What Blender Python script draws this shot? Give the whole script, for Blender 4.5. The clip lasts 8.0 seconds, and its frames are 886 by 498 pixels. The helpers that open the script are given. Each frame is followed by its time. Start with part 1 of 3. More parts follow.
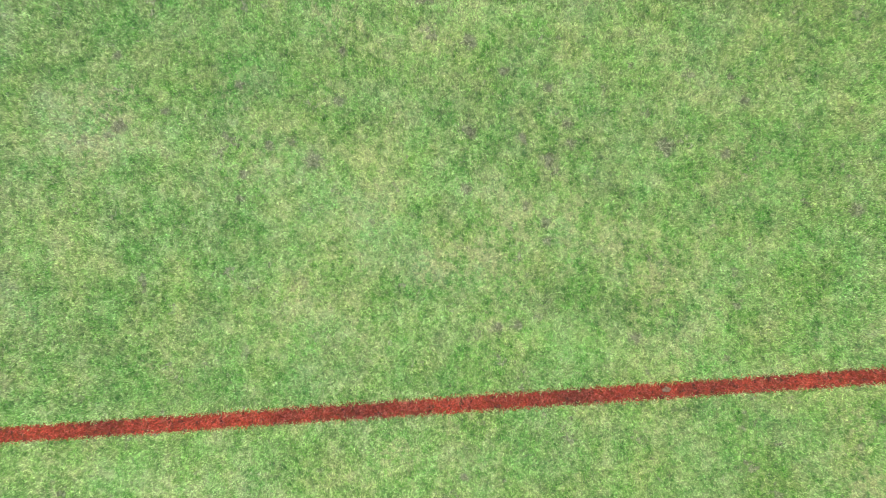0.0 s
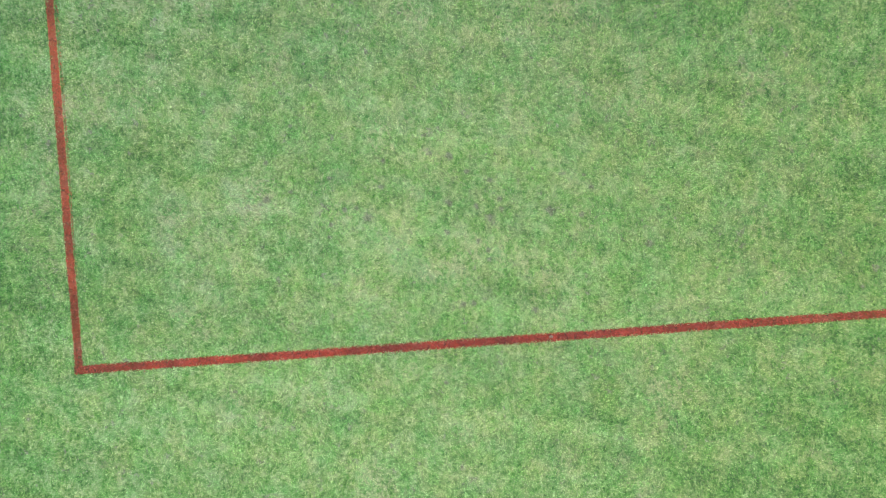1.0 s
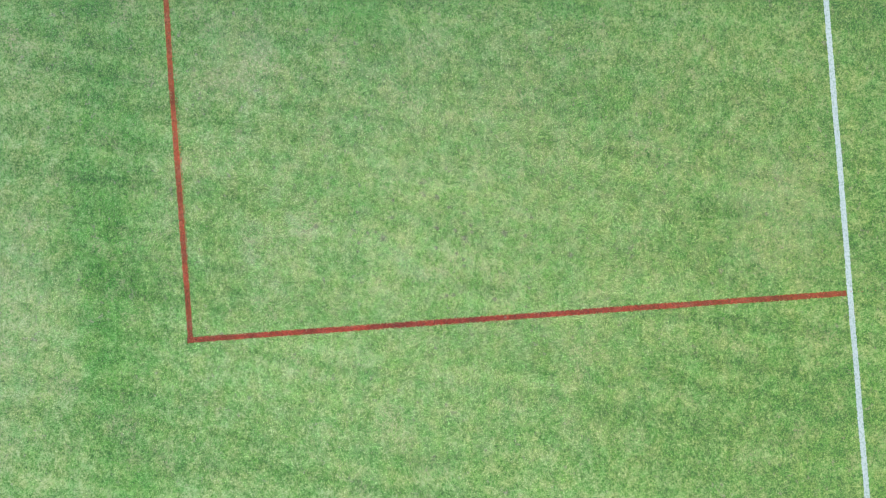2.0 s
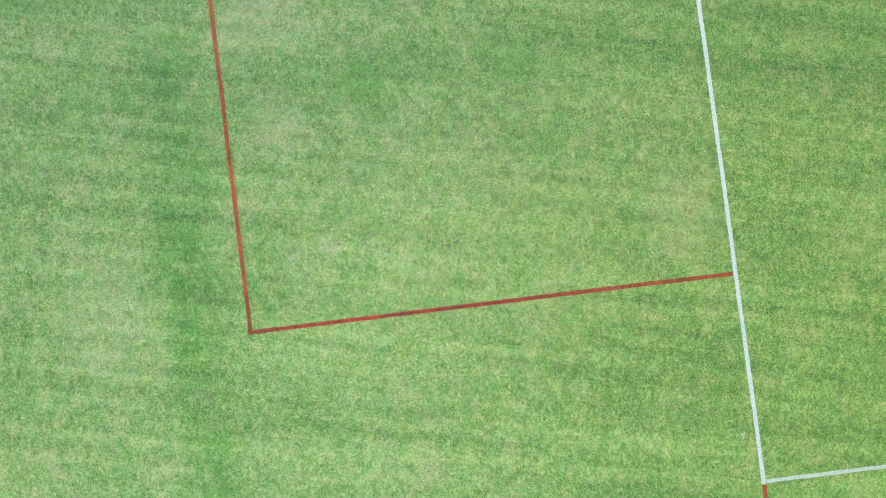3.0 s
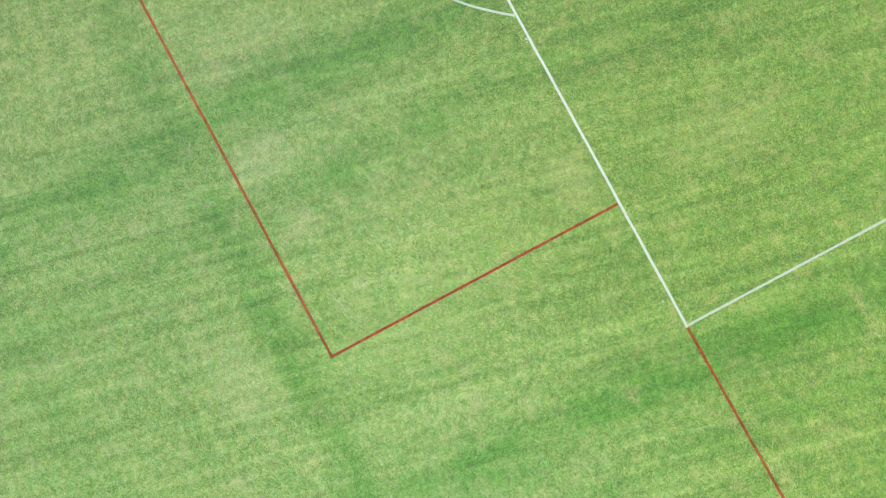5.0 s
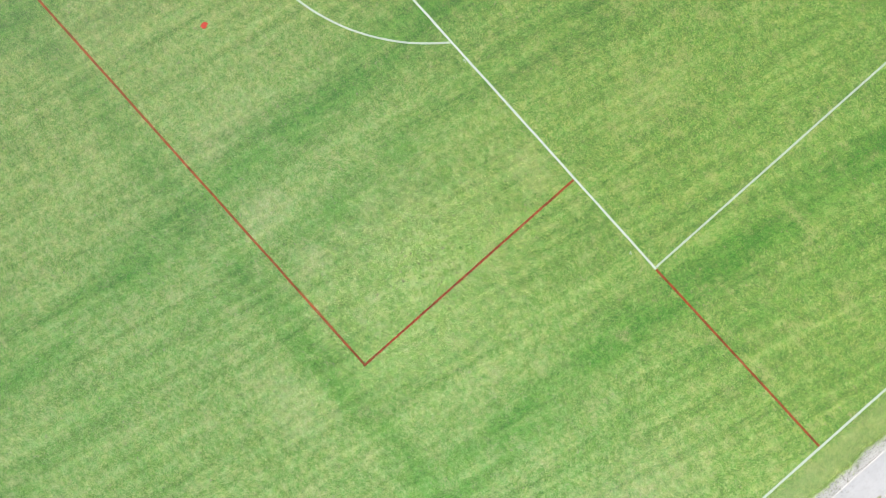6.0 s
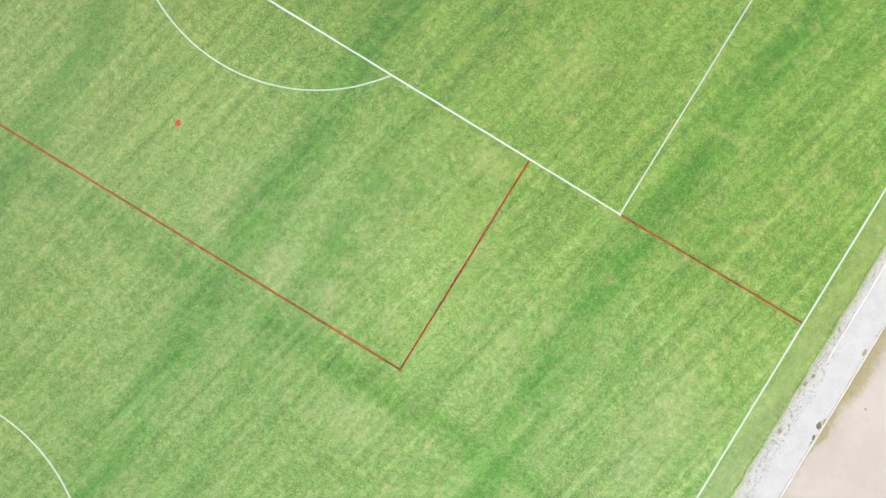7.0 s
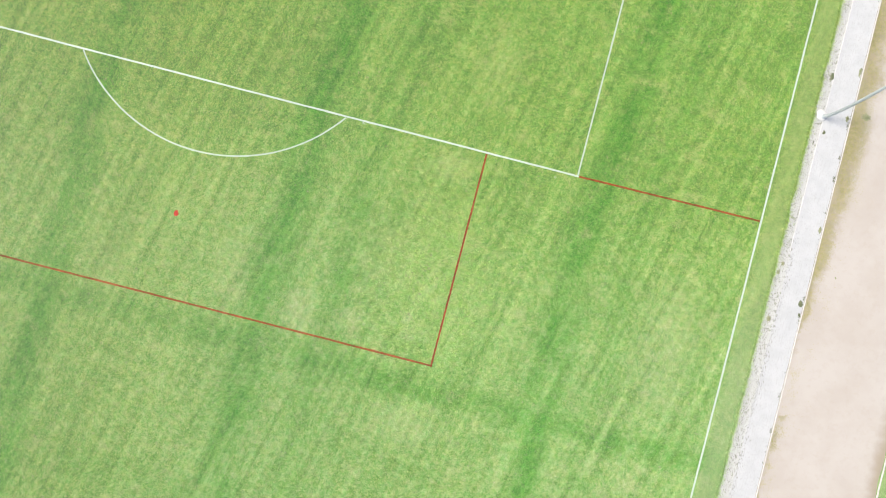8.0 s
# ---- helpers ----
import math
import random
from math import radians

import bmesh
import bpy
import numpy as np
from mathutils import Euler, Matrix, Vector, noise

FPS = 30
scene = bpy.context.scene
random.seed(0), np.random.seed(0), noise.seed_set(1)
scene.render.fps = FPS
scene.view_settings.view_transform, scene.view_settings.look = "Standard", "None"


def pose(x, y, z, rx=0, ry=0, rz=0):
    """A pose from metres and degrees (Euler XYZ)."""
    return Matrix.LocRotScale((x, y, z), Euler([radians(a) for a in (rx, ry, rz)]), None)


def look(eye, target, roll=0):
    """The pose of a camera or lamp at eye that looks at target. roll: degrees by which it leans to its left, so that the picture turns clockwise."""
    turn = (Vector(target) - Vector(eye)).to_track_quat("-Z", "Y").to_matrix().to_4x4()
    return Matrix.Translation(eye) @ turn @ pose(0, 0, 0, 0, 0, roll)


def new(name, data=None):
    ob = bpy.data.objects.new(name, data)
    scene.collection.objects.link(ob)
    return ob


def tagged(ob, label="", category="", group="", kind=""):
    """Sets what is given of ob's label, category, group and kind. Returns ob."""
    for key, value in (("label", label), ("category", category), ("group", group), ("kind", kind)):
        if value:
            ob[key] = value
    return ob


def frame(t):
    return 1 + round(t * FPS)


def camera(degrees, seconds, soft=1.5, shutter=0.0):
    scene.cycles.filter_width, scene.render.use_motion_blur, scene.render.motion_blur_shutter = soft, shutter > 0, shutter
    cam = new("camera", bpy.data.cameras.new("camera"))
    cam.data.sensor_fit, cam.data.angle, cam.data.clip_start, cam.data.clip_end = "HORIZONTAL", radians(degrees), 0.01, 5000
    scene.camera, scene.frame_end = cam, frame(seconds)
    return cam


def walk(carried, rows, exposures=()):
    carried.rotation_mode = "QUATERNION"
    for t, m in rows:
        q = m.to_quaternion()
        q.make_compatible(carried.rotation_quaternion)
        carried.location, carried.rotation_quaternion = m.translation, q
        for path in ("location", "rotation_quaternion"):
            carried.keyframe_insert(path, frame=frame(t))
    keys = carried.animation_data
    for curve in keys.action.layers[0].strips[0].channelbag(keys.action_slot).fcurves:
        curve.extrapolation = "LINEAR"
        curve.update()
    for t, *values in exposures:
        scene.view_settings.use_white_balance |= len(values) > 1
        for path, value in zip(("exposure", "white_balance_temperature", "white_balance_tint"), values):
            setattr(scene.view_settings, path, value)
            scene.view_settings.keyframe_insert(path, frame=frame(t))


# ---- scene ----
cam = camera(73.757, 8.0, 0.72, 0.1)
# seconds, place, turn (degrees): a drone that climbs over the lawn, looks down and turns
ROWS = [
    (0.0, 14.152, -7.404, 3.613, -0.433, 0.254, 86.021),
    (0.5, 14.067, -7.379, 5.226, -0.219, -0.069, 85.969),
    (1.0, 14.017, -7.327, 6.947, 0.036, -0.075, 86.014),
    (1.2, 14.007, -7.304, 7.630, 0.119, -0.078, 85.993),
    (2.3, 14.052, -7.112, 11.535, 1.297, -0.189, 85.836),
    (2.5, 14.068, -7.059, 12.275, 1.401, -0.139, 85.291),
    (3.0, 14.115, -6.915, 14.152, 1.636, 0.052, 83.045),
    (3.5, 14.172, -6.748, 15.951, 1.696, 0.360, 79.325),
    (4.0, 14.233, -6.576, 17.745, 1.768, 0.670, 74.605),
    (4.5, 14.291, -6.397, 19.460, 1.697, 1.012, 68.343),
    (4.7, 14.311, -6.331, 20.147, 1.621, 1.087, 65.697),
    (5.8, 14.393, -6.106, 23.960, 1.507, 1.199, 51.353),
    (6.0, 14.430, -6.080, 24.619, 1.356, 1.090, 48.405),
    (6.5, 14.539, -6.024, 26.235, 1.324, 1.104, 40.614),
    (7.0, 14.665, -5.984, 27.942, 1.233, 1.168, 31.725),
    (7.5, 14.784, -6.001, 29.624, 1.199, 1.166, 23.499),
    (8.0, 14.904, -6.048, 31.329, 1.227, 1.052, 14.727),
]
EXPOSURES = [(0.0, 0.59, 6350, 8), (0.5, 0.56, 6050, 10), (1.0, 0.57, 5750, 13), (2.5, 0.70, 5850, 12), (4.5, 0.83, 6500, 8), (6.5, 0.89, 6750, 8), (8.0, 1.01, 6850, 8)]
walk(cam, [(t, pose(x, y, z, rx, ry, rz)) for t, x, y, z, rx, ry, rz in ROWS], EXPOSURES)

# ---- light: a bright, thinly overcast sky, the sun behind it over the pitch, so that shade falls towards the path ----
SUN_HEIGHT, SUN_TURN = 52.0, 268.0
world = bpy.data.worlds.new("sky")
scene.world = world
world.use_nodes = True
sky = world.node_tree.nodes.new("ShaderNodeTexSky")
sky.sky_type, sky.sun_disc = "NISHITA", False
sky.sun_elevation, sky.sun_rotation = radians(SUN_HEIGHT), radians(SUN_TURN)
sky.air_density, sky.dust_density, sky.ozone_density = 1.0, 4.0, 1.0
world.node_tree.links.new(sky.outputs[0], world.node_tree.nodes["Background"].inputs[0])
world.node_tree.nodes["Background"].inputs[1].default_value = 0.13
sun_data = bpy.data.lights.new("sun", "SUN")
sun_data.energy, sun_data.angle, sun_data.color = 1.8, radians(22), (1.0, 0.96, 0.88)
sun = new("sun", sun_data)
sun_way = Vector((math.sin(radians(SUN_TURN)) * math.cos(radians(SUN_HEIGHT)), math.cos(radians(SUN_TURN)) * math.cos(radians(SUN_HEIGHT)), math.sin(radians(SUN_HEIGHT))))
sun.matrix_world = look(Vector((14, -7, 0)) + 60 * sun_way, (14, -7, 0))


# ---- materials ----
class Nodes:
    """Short forms for building a node tree."""

    def __init__(self, tree):
        self.tree = tree

    def add(self, kind, **inputs):
        n = self.tree.nodes.new(kind)
        for key, v in inputs.items():
            self.put(n.inputs[key.replace("_", " ")], v)
        return n

    def put(self, socket, v):
        if isinstance(v, bpy.types.NodeSocket):
            self.tree.links.new(v, socket)
        else:
            socket.default_value = v

    def math(self, op, a, b=0.0, c=0.0, clamp=False):
        n = self.tree.nodes.new("ShaderNodeMath")
        n.operation, n.use_clamp = op, clamp
        for i, v in enumerate((a, b, c)):
            self.put(n.inputs[i], v)
        return n.outputs[0]

    def ramp(self, v, lo, hi, a=0.0, b=1.0):
        n = self.tree.nodes.new("ShaderNodeMapRange")
        n.interpolation_type = "SMOOTHSTEP"
        for i, w in enumerate((v, lo, hi, a, b)):
            self.put(n.inputs[i], w)
        return n.outputs[0]

    def noise(self, vector, scale, detail=2.0, rough=0.5, stretch=None, shift=0.0, warp=0.0):
        if stretch or shift:
            m = self.tree.nodes.new("ShaderNodeMapping")
            self.put(m.inputs["Vector"], vector)
            m.inputs["Scale"].default_value = stretch or (1, 1, 1)
            m.inputs["Location"].default_value = (shift, shift * 0.7, shift * 1.3)
            vector = m.outputs[0]
        n = self.add("ShaderNodeTexNoise", Vector=vector, Scale=scale, Detail=detail, Roughness=rough, Distortion=warp)
        return n.outputs["Fac"]

    def mix(self, fac, a, b, blend="MIX"):
        n = self.tree.nodes.new("ShaderNodeMix")
        n.data_type, n.blend_type = "RGBA", blend
        self.put(n.inputs["Factor"], fac)
        self.put(n.inputs["A"], a), self.put(n.inputs["B"], b)
        return [s for s in n.outputs if s.type == "RGBA"][0]

    def place(self):
        return self.tree.nodes.new("ShaderNodeNewGeometry").outputs["Position"]

    def split(self, vector):
        return self.add("ShaderNodeSeparateXYZ", Vector=vector).outputs


def rgb(r, g, b):
    return (r, g, b, 1.0)


def material(name):
    m = bpy.data.materials.new(name)
    m.use_nodes = True
    n = Nodes(m.node_tree)
    return m, n, m.node_tree.nodes["Principled BSDF"]


def bump(n, shader, height, strength, distance):
    b = n.add("ShaderNodeBump", Height=height, Strength=strength, Distance=distance)
    n.tree.links.new(b.outputs["Normal"], shader.inputs["Normal"])


# tones of the lawn
DARK, MID, LIGHT, STRAW = rgb(0.032, 0.105, 0.014), rgb(0.124, 0.252, 0.043), rgb(0.318, 0.418, 0.158), rgb(0.39, 0.38, 0.205)
# mowing and roller bands that stay darker: middle, half width, strength
BANDS_X = [(21.3, 1.0, 1.0), (5.6, 1.1, 0.95), (-5.95, 1.0, 1.0), (9.3, 0.9, 0.45), (23.9, 0.6, 0.45), (-14.5, 1.3, 0.5)]
BANDS_Y = [(-12.95, 0.7, 0.75), (-21.5, 1.0, 0.3)]
# patches of dry, pale grass and of deep green: middle, half sizes, strength
# the first, broad one paints the lens's paler middle into the lawn
PALE = [(13.6, -6.6, 3.4, 4.2, 0.5), (13.6, -1.2, 1.2, 0.9, 0.65), (7.6, -10.7, 0.8, 0.9, 0.7), (10.3, -10.5, 0.8, 0.6, 0.45), (13.9, -10.1, 1.0, 0.7, 0.7), (14.1, -8.1, 0.5, 0.5, 0.6),
        (12.6, -6.3, 0.5, 0.4, 0.7), (15.5, -7.4, 0.2, 0.3, 0.6),
        (14.5, -15.0, 1.8, 1.0, 0.45), (26.8, -7.5, 1.6, 3.5, 0.4), (-3.0, -11.0, 1.5, 2.5, 0.2), (3.6, -9.5, 0.9, 2.2, 0.22), (14.5, 4.6, 1.2, 2.0, 0.4)]
DEEP = [(9.5, -8.4, 0.7, 0.8, 0.8), (9.3, -4.4, 0.7, 1.0, 0.7), (11.4, -4.2, 0.6, 0.8, 0.5), (12.7, -8.8, 0.5, 0.5, 0.3), (12.85, -8.49, 0.35, 0.5, 0.5), (14.91, -7.28, 0.2, 0.25, 0.6), (14.64, -6.67, 0.2, 0.25, 0.5), (13.93, -5.45, 0.4, 0.5, 0.5),
        (14.36, -5.2, 0.3, 0.4, 0.45), (14.8, -8.45, 0.15, 0.4, 0.4), (14.96, -9.2, 0.15, 0.4, 0.4), (14.98, -5.86, 0.12, 0.4, 0.4)]
# the same, smaller: worn and yellowed spots among the tufts
DRY_SPOTS = [(13.29, -9.63, 0.35, 0.45, 0.8), (13.87, -7.86, 0.28, 0.28, 0.9), (14.54, -8.22, 0.36, 0.45, 0.8), (13.38, -7.59, 0.24, 0.2, 0.8), (14.25, -7.27, 0.3, 0.35, 0.8),
             (14.4, -6.17, 0.3, 0.4, 0.6), (13.37, -5.62, 0.25, 0.3, 0.7), (14.23, -6.68, 0.25, 0.2, 0.8), (13.82, -7.06, 0.3, 0.4, 0.6)]

# bare spots of earth: middle, radius
BARE = [(12.86, -9.33, 0.042), (13.22, -9.05, 0.042), (13.29, -9.35, 0.06), (13.47, -8.44, 0.042), (13.46, -8.29, 0.042), (13.59, -8.17, 0.085), (13.09, -8.59, 0.042), (12.93, -7.95, 0.042), (13.23, -7.99, 0.042), (13.64, -8.61, 0.042), (13.78, -8.64, 0.042), (12.93, -7.18, 0.06), (13.12, -6.98, 0.042), (13.24, -6.71, 0.042), (13.54, -6.89, 0.042), (13.47, -6.61, 0.042), (13.59, -6.6, 0.042), (13.69, -6.74, 0.07), (13.82, -7.25, 0.042), (13.95, -6.9, 0.042), (13.48, -7.21, 0.05), (13.65, -6.02, 0.08), (13.25, -5.61, 0.035), (13.41, -5.52, 0.042), (13.72, -5.66, 0.042), (14.11, -4.88, 0.07), (14.06, -6.79, 0.042), (14.17, -6.78, 0.042), (14.68, -7.12, 0.05), (14.67, -7, 0.05), (14.8, -6.29, 0.05), (14.64, -5.65, 0.042), (15.58, -7.39, 0.042)]


def lawn_tone():
    """A node group: the lawn's colour at a place."""
    g = bpy.data.node_groups.new("lawn_tone", "ShaderNodeTree")
    g.interface.new_socket("Color", in_out="OUTPUT", socket_type="NodeSocketColor")
    n = Nodes(g)
    out = g.nodes.new("NodeGroupOutput")
    at = n.place()
    x, y, _ = n.split(at)
    wob = n.math("MULTIPLY", n.math("SUBTRACT", n.noise(at, 0.3, 3, 0.6, shift=31), 0.5), 1.0)
    # scale, strength, offset: from broad swells of tone down to single tufts
    tone = None
    for scale, gain, shift in ((0.13, 0.4, 1), (0.7, 0.35, 7), (1.7, 0.45, 91), (3.0, 0.8, 19), (6.0, 0.95, 37), (10.5, 1.2, 3), (18.0, 1.75, 22), (30.0, 1.9, 51), (58.0, 2.0, 64), (115.0, 1.7, 11)):
        v = n.math("MULTIPLY", n.math("SUBTRACT", n.noise(at, scale, 2 if scale < 5 else 1, 0.62, shift=shift), 0.5), gain)
        tone = v if tone is None else n.math("ADD", tone, v)
    # streaks of the mower and the roller, along the pitch
    turn = radians(77)
    across = n.math("ADD", n.math("MULTIPLY", x, math.sin(turn)), n.math("MULTIPLY", y, -math.cos(turn)))
    along = n.math("ADD", n.math("MULTIPLY", x, math.cos(turn)), n.math("MULTIPLY", y, math.sin(turn)))
    lane = n.add("ShaderNodeCombineXYZ", X=across, Y=along).outputs[0]
    for vector, scale, gain, shift in ((lane, 6.0, 0.5, 61), (lane, 2.6, 1.2, 5), (lane, 1.0, 0.22, 15), (at, 0.6, 0.25, 27)):
        v = n.noise(vector, scale, 3, 0.6, stretch=(1, 0.032, 1), shift=shift)
        tone = n.math("ADD", tone, n.math("MULTIPLY", n.math("SUBTRACT", v, 0.5), gain))
    deep = 0.0
    bent = n.math("MULTIPLY_ADD", n.math("MAXIMUM", n.math("ADD", y, 2.0), 0.0), -0.1, x)
    for axis, bands in ((bent, BANDS_X), (y, BANDS_Y)):
        for middle, half, strength in bands:
            away = n.math("ABSOLUTE", n.math("SUBTRACT", n.math("ADD", axis, wob), middle))
            hit = n.ramp(away, half * 1.7, half * 0.1)
            hit = n.math("MULTIPLY", hit, n.ramp(n.noise(lane, 0.9, 4, 0.65, stretch=(1, 0.22, 1), shift=middle), 0.32, 0.62, 0.25, 1.05))
            tone = n.math("SUBTRACT", tone, n.math("MULTIPLY", hit, strength * 0.14))
            deep = n.math("MAXIMUM", deep, n.math("MULTIPLY", hit, strength))
    ragged = n.math("MULTIPLY_ADD", n.noise(at, 1.6, 4, 0.65, shift=88), 1.8, -0.9)
    pale = 0.0
    for which, patches in ((1, PALE), (1, DRY_SPOTS), (0, DEEP)):
        for px, py, rx, ry, strength in patches:
            far = n.math("SQRT", n.math("ADD", n.math("POWER", n.math("MULTIPLY_ADD", x, 1 / rx, -px / rx), 2.0), n.math("POWER", n.math("MULTIPLY_ADD", y, 1 / ry, -py / ry), 2.0)))
            hit = n.math("MULTIPLY", n.ramp(n.math("ADD", far, ragged), 1.5, 0.3), strength)
            if which:
                pale = n.math("MAXIMUM", pale, hit)
            else:
                deep = n.math("MAXIMUM", deep, hit)
    tone = n.math("ADD", tone, n.math("MULTIPLY", pale, 0.16))
    goal_side = n.ramp(y, -11.0, 4.0)
    tone = n.math("SUBTRACT", n.math("ADD", tone, 0.13), n.math("MULTIPLY", goal_side, 0.22))
    tone = n.math("ADD", tone, n.ramp(x, 20.5, 27.0, 0.0, -0.06))
    colour = n.mix(n.math("MULTIPLY_ADD", tone, 1.25, 1.0, clamp=True), DARK, MID)
    colour = n.mix(n.math("MULTIPLY", tone, 1.25, clamp=True), colour, LIGHT)
    colour = n.mix(deep, colour, n.mix(1.0, colour, rgb(0.45, 0.83, 0.37), "MULTIPLY"))
    # worn, paler and greyer where the grass is dry, and under the painted lens veil
    worn = n.math("MULTIPLY", pale, n.ramp(n.noise(at, 5.0, 4, 0.7, shift=59), 0.40, 0.62, 0.08, 0.42))
    colour = n.mix(worn, colour, rgb(0.36, 0.40, 0.235))
    hue = n.ramp(n.noise(at, 2.1, 4, 0.7, shift=93), 0.34, 0.66)
    colour = n.mix(1.0, colour, n.mix(hue, rgb(0.92, 1.0, 1.08), rgb(1.06, 1.0, 0.95)), "MULTIPLY")
    clump = n.ramp(n.noise(at, 4.5, 4, 0.7, shift=141), 0.40, 0.60)
    colour = n.mix(1.0, colour, n.mix(clump, rgb(0.75, 0.97, 0.74), rgb(1.09, 1.03, 1.12)), "MULTIPLY")
    dry = n.math("MULTIPLY", n.math("ADD", n.ramp(n.noise(at, 1.3, 4, 0.65, shift=43), 0.5, 0.72), n.math("MULTIPLY", pale, 0.8)), n.ramp(n.noise(at, 24, 3, 0.7, shift=2), 0.42, 0.62), clamp=True)
    colour = n.mix(n.math("MULTIPLY", dry, 0.62), colour, STRAW)
    bare = n.math("MULTIPLY", n.ramp(n.noise(at, 7, 4, 0.75, shift=57), 0.615, 0.66), n.ramp(n.noise(at, 0.9, 2, 0.5, shift=71), 0.36, 0.52))
    crumb = n.math("MULTIPLY_ADD", n.noise(at, 26, 3, 0.7, shift=39), 2.4, -1.2)
    for px, py, radius in BARE:
        far = n.math("SQRT", n.math("ADD", n.math("POWER", n.math("MULTIPLY_ADD", x, 1 / radius, -px / radius), 2.0), n.math("POWER", n.math("MULTIPLY_ADD", y, 1 / radius, -py / radius), 2.0)))
        bare = n.math("MAXIMUM", bare, n.ramp(n.math("ADD", far, crumb), 1.0, 0.3))
    # bare earth; its dark dots also hold the spots' tiny shadows as colour
    soil = n.mix(n.ramp(n.noise(at, 45, 3, 0.7, shift=81), 0.40, 0.58), rgb(0.095, 0.092, 0.058), rgb(0.29, 0.28, 0.205))
    colour = n.mix(n.math("MULTIPLY", bare, 0.75), colour, soil)
    # shade between the tufts, put into the lawn's colour as dark specks
    gap_shade = n.math("ADD", n.ramp(n.noise(at, 110, 2, 0.6, shift=15), 0.42, 0.33, 0.0, 0.65), n.ramp(n.noise(at, 32, 3, 0.7, shift=33), 0.40, 0.31, 0.0, 0.5), clamp=True)
    colour = n.mix(gap_shade, colour, rgb(0.045, 0.085, 0.024))
    # pale tips and dry blades
    tips = n.math("ADD", n.ramp(n.noise(at, 95, 2, 0.6, shift=105), 0.58, 0.68, 0.0, 0.65), n.ramp(n.noise(at, 42, 2, 0.6, shift=121), 0.62, 0.72, 0.0, 0.45), clamp=True)
    colour = n.mix(tips, colour, rgb(0.385, 0.42, 0.22))
    # trodden, faded grass outside the touchline
    colour = n.mix(n.ramp(x, 29.8, 30.5, 0.0, 0.45), colour, rgb(0.185, 0.245, 0.115))
    # the part on the goal's side is a yellower, fuller green
    colour = n.mix(n.math("MULTIPLY", goal_side, 0.75), colour, n.mix(1.0, colour, rgb(1.02, 0.99, 0.62), "MULTIPLY"))
    # drier towards the touchline, a warmer green towards the far half
    colour = n.mix(n.ramp(x, 16.5, 24.0), colour, n.mix(1.0, colour, rgb(1.05, 1.01, 1.14), "MULTIPLY"))
    colour = n.mix(n.ramp(x, 8.0, -3.0), colour, n.mix(1.0, colour, rgb(1.02, 0.99, 0.82), "MULTIPLY"))
    n.put(out.inputs[0], colour)
    return g


LAWN = lawn_tone()


def lawn_colour(n):
    g = n.tree.nodes.new("ShaderNodeGroup")
    g.node_tree = LAWN
    return g.outputs[0]


def grass_ground():
    m, n, s = material("mown_grass")
    at = n.place()
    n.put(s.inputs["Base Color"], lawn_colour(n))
    s.inputs["Roughness"].default_value = 0.6
    s.inputs["Diffuse Roughness"].default_value = 0.8
    s.inputs["Specular IOR Level"].default_value = 0.35
    h = n.math("ADD", n.noise(at, 90, 3, 0.7), n.math("MULTIPLY", n.noise(at, 14, 3, 0.6), 1.2))
    bump(n, s, h, 0.6, 0.02)
    return m


def blade_material(name, paint=None):
    m, n, s = material(name)
    rand = n.tree.nodes.new("ShaderNodeNewGeometry").outputs["Random Per Island"]
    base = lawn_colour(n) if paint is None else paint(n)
    lift = n.math("MULTIPLY_ADD", n.math("POWER", rand, 1.3), 1.5, 1.28) if paint is None else n.math("MULTIPLY_ADD", n.math("POWER", rand, 1.6), 2.9, 1.1)
    base = n.mix(1.0, base, n.add("ShaderNodeCombineColor", Red=lift, Green=lift, Blue=lift).outputs[0], "MULTIPLY")
    if paint is None:
        base = n.mix(n.ramp(rand, 0.90, 0.97, 0.0, 0.6), base, rgb(0.47, 0.47, 0.33))
    else:
        base = n.mix(n.ramp(rand, 0.66, 0.95, 0.0, 0.55), base, rgb(0.44, 0.16, 0.13))
    n.put(s.inputs["Base Color"], base)
    s.inputs["Roughness"].default_value = 0.5
    s.inputs["Specular IOR Level"].default_value = 0.45
    # a blade lets much of the light through
    leaf = n.add("ShaderNodeBsdfTranslucent", Color=base)
    both = n.add("ShaderNodeMixShader", Fac=0.4)
    n.put(both.inputs[1], s.outputs[0]), n.put(both.inputs[2], leaf.outputs[0])
    n.put(n.tree.nodes["Material Output"].inputs["Surface"], both.outputs[0])
    return m


def red_paint(n):
    at = n.place()
    along = n.noise(at, 2.2, 4, 0.7, shift=13)
    spot = n.noise(at, 22, 3, 0.6, shift=29)
    c = n.mix(n.ramp(along, 0.35, 0.62), rgb(0.15, 0.022, 0.011), rgb(0.29, 0.040, 0.018))
    c = n.mix(n.ramp(n.noise(at, 0.7, 4, 0.7, shift=47), 0.50, 0.62, 0.0, 0.4), c, rgb(0.095, 0.020, 0.010))
    c = n.mix(n.ramp(n.noise(at, 4.6, 3, 0.7, shift=83), 0.54, 0.66, 0.0, 0.35), c, rgb(0.34, 0.12, 0.075))
    c = n.mix(n.ramp(spot, 0.56, 0.72, 0.0, 0.6), c, rgb(0.33, 0.10, 0.055))
    # shade in gaps between the red blades, put into the paint as dark flecks
    return n.mix(n.ramp(n.noise(at, 26, 4, 0.75, shift=67), 0.53, 0.64, 0.0, 0.85), c, rgb(0.05, 0.016, 0.011))


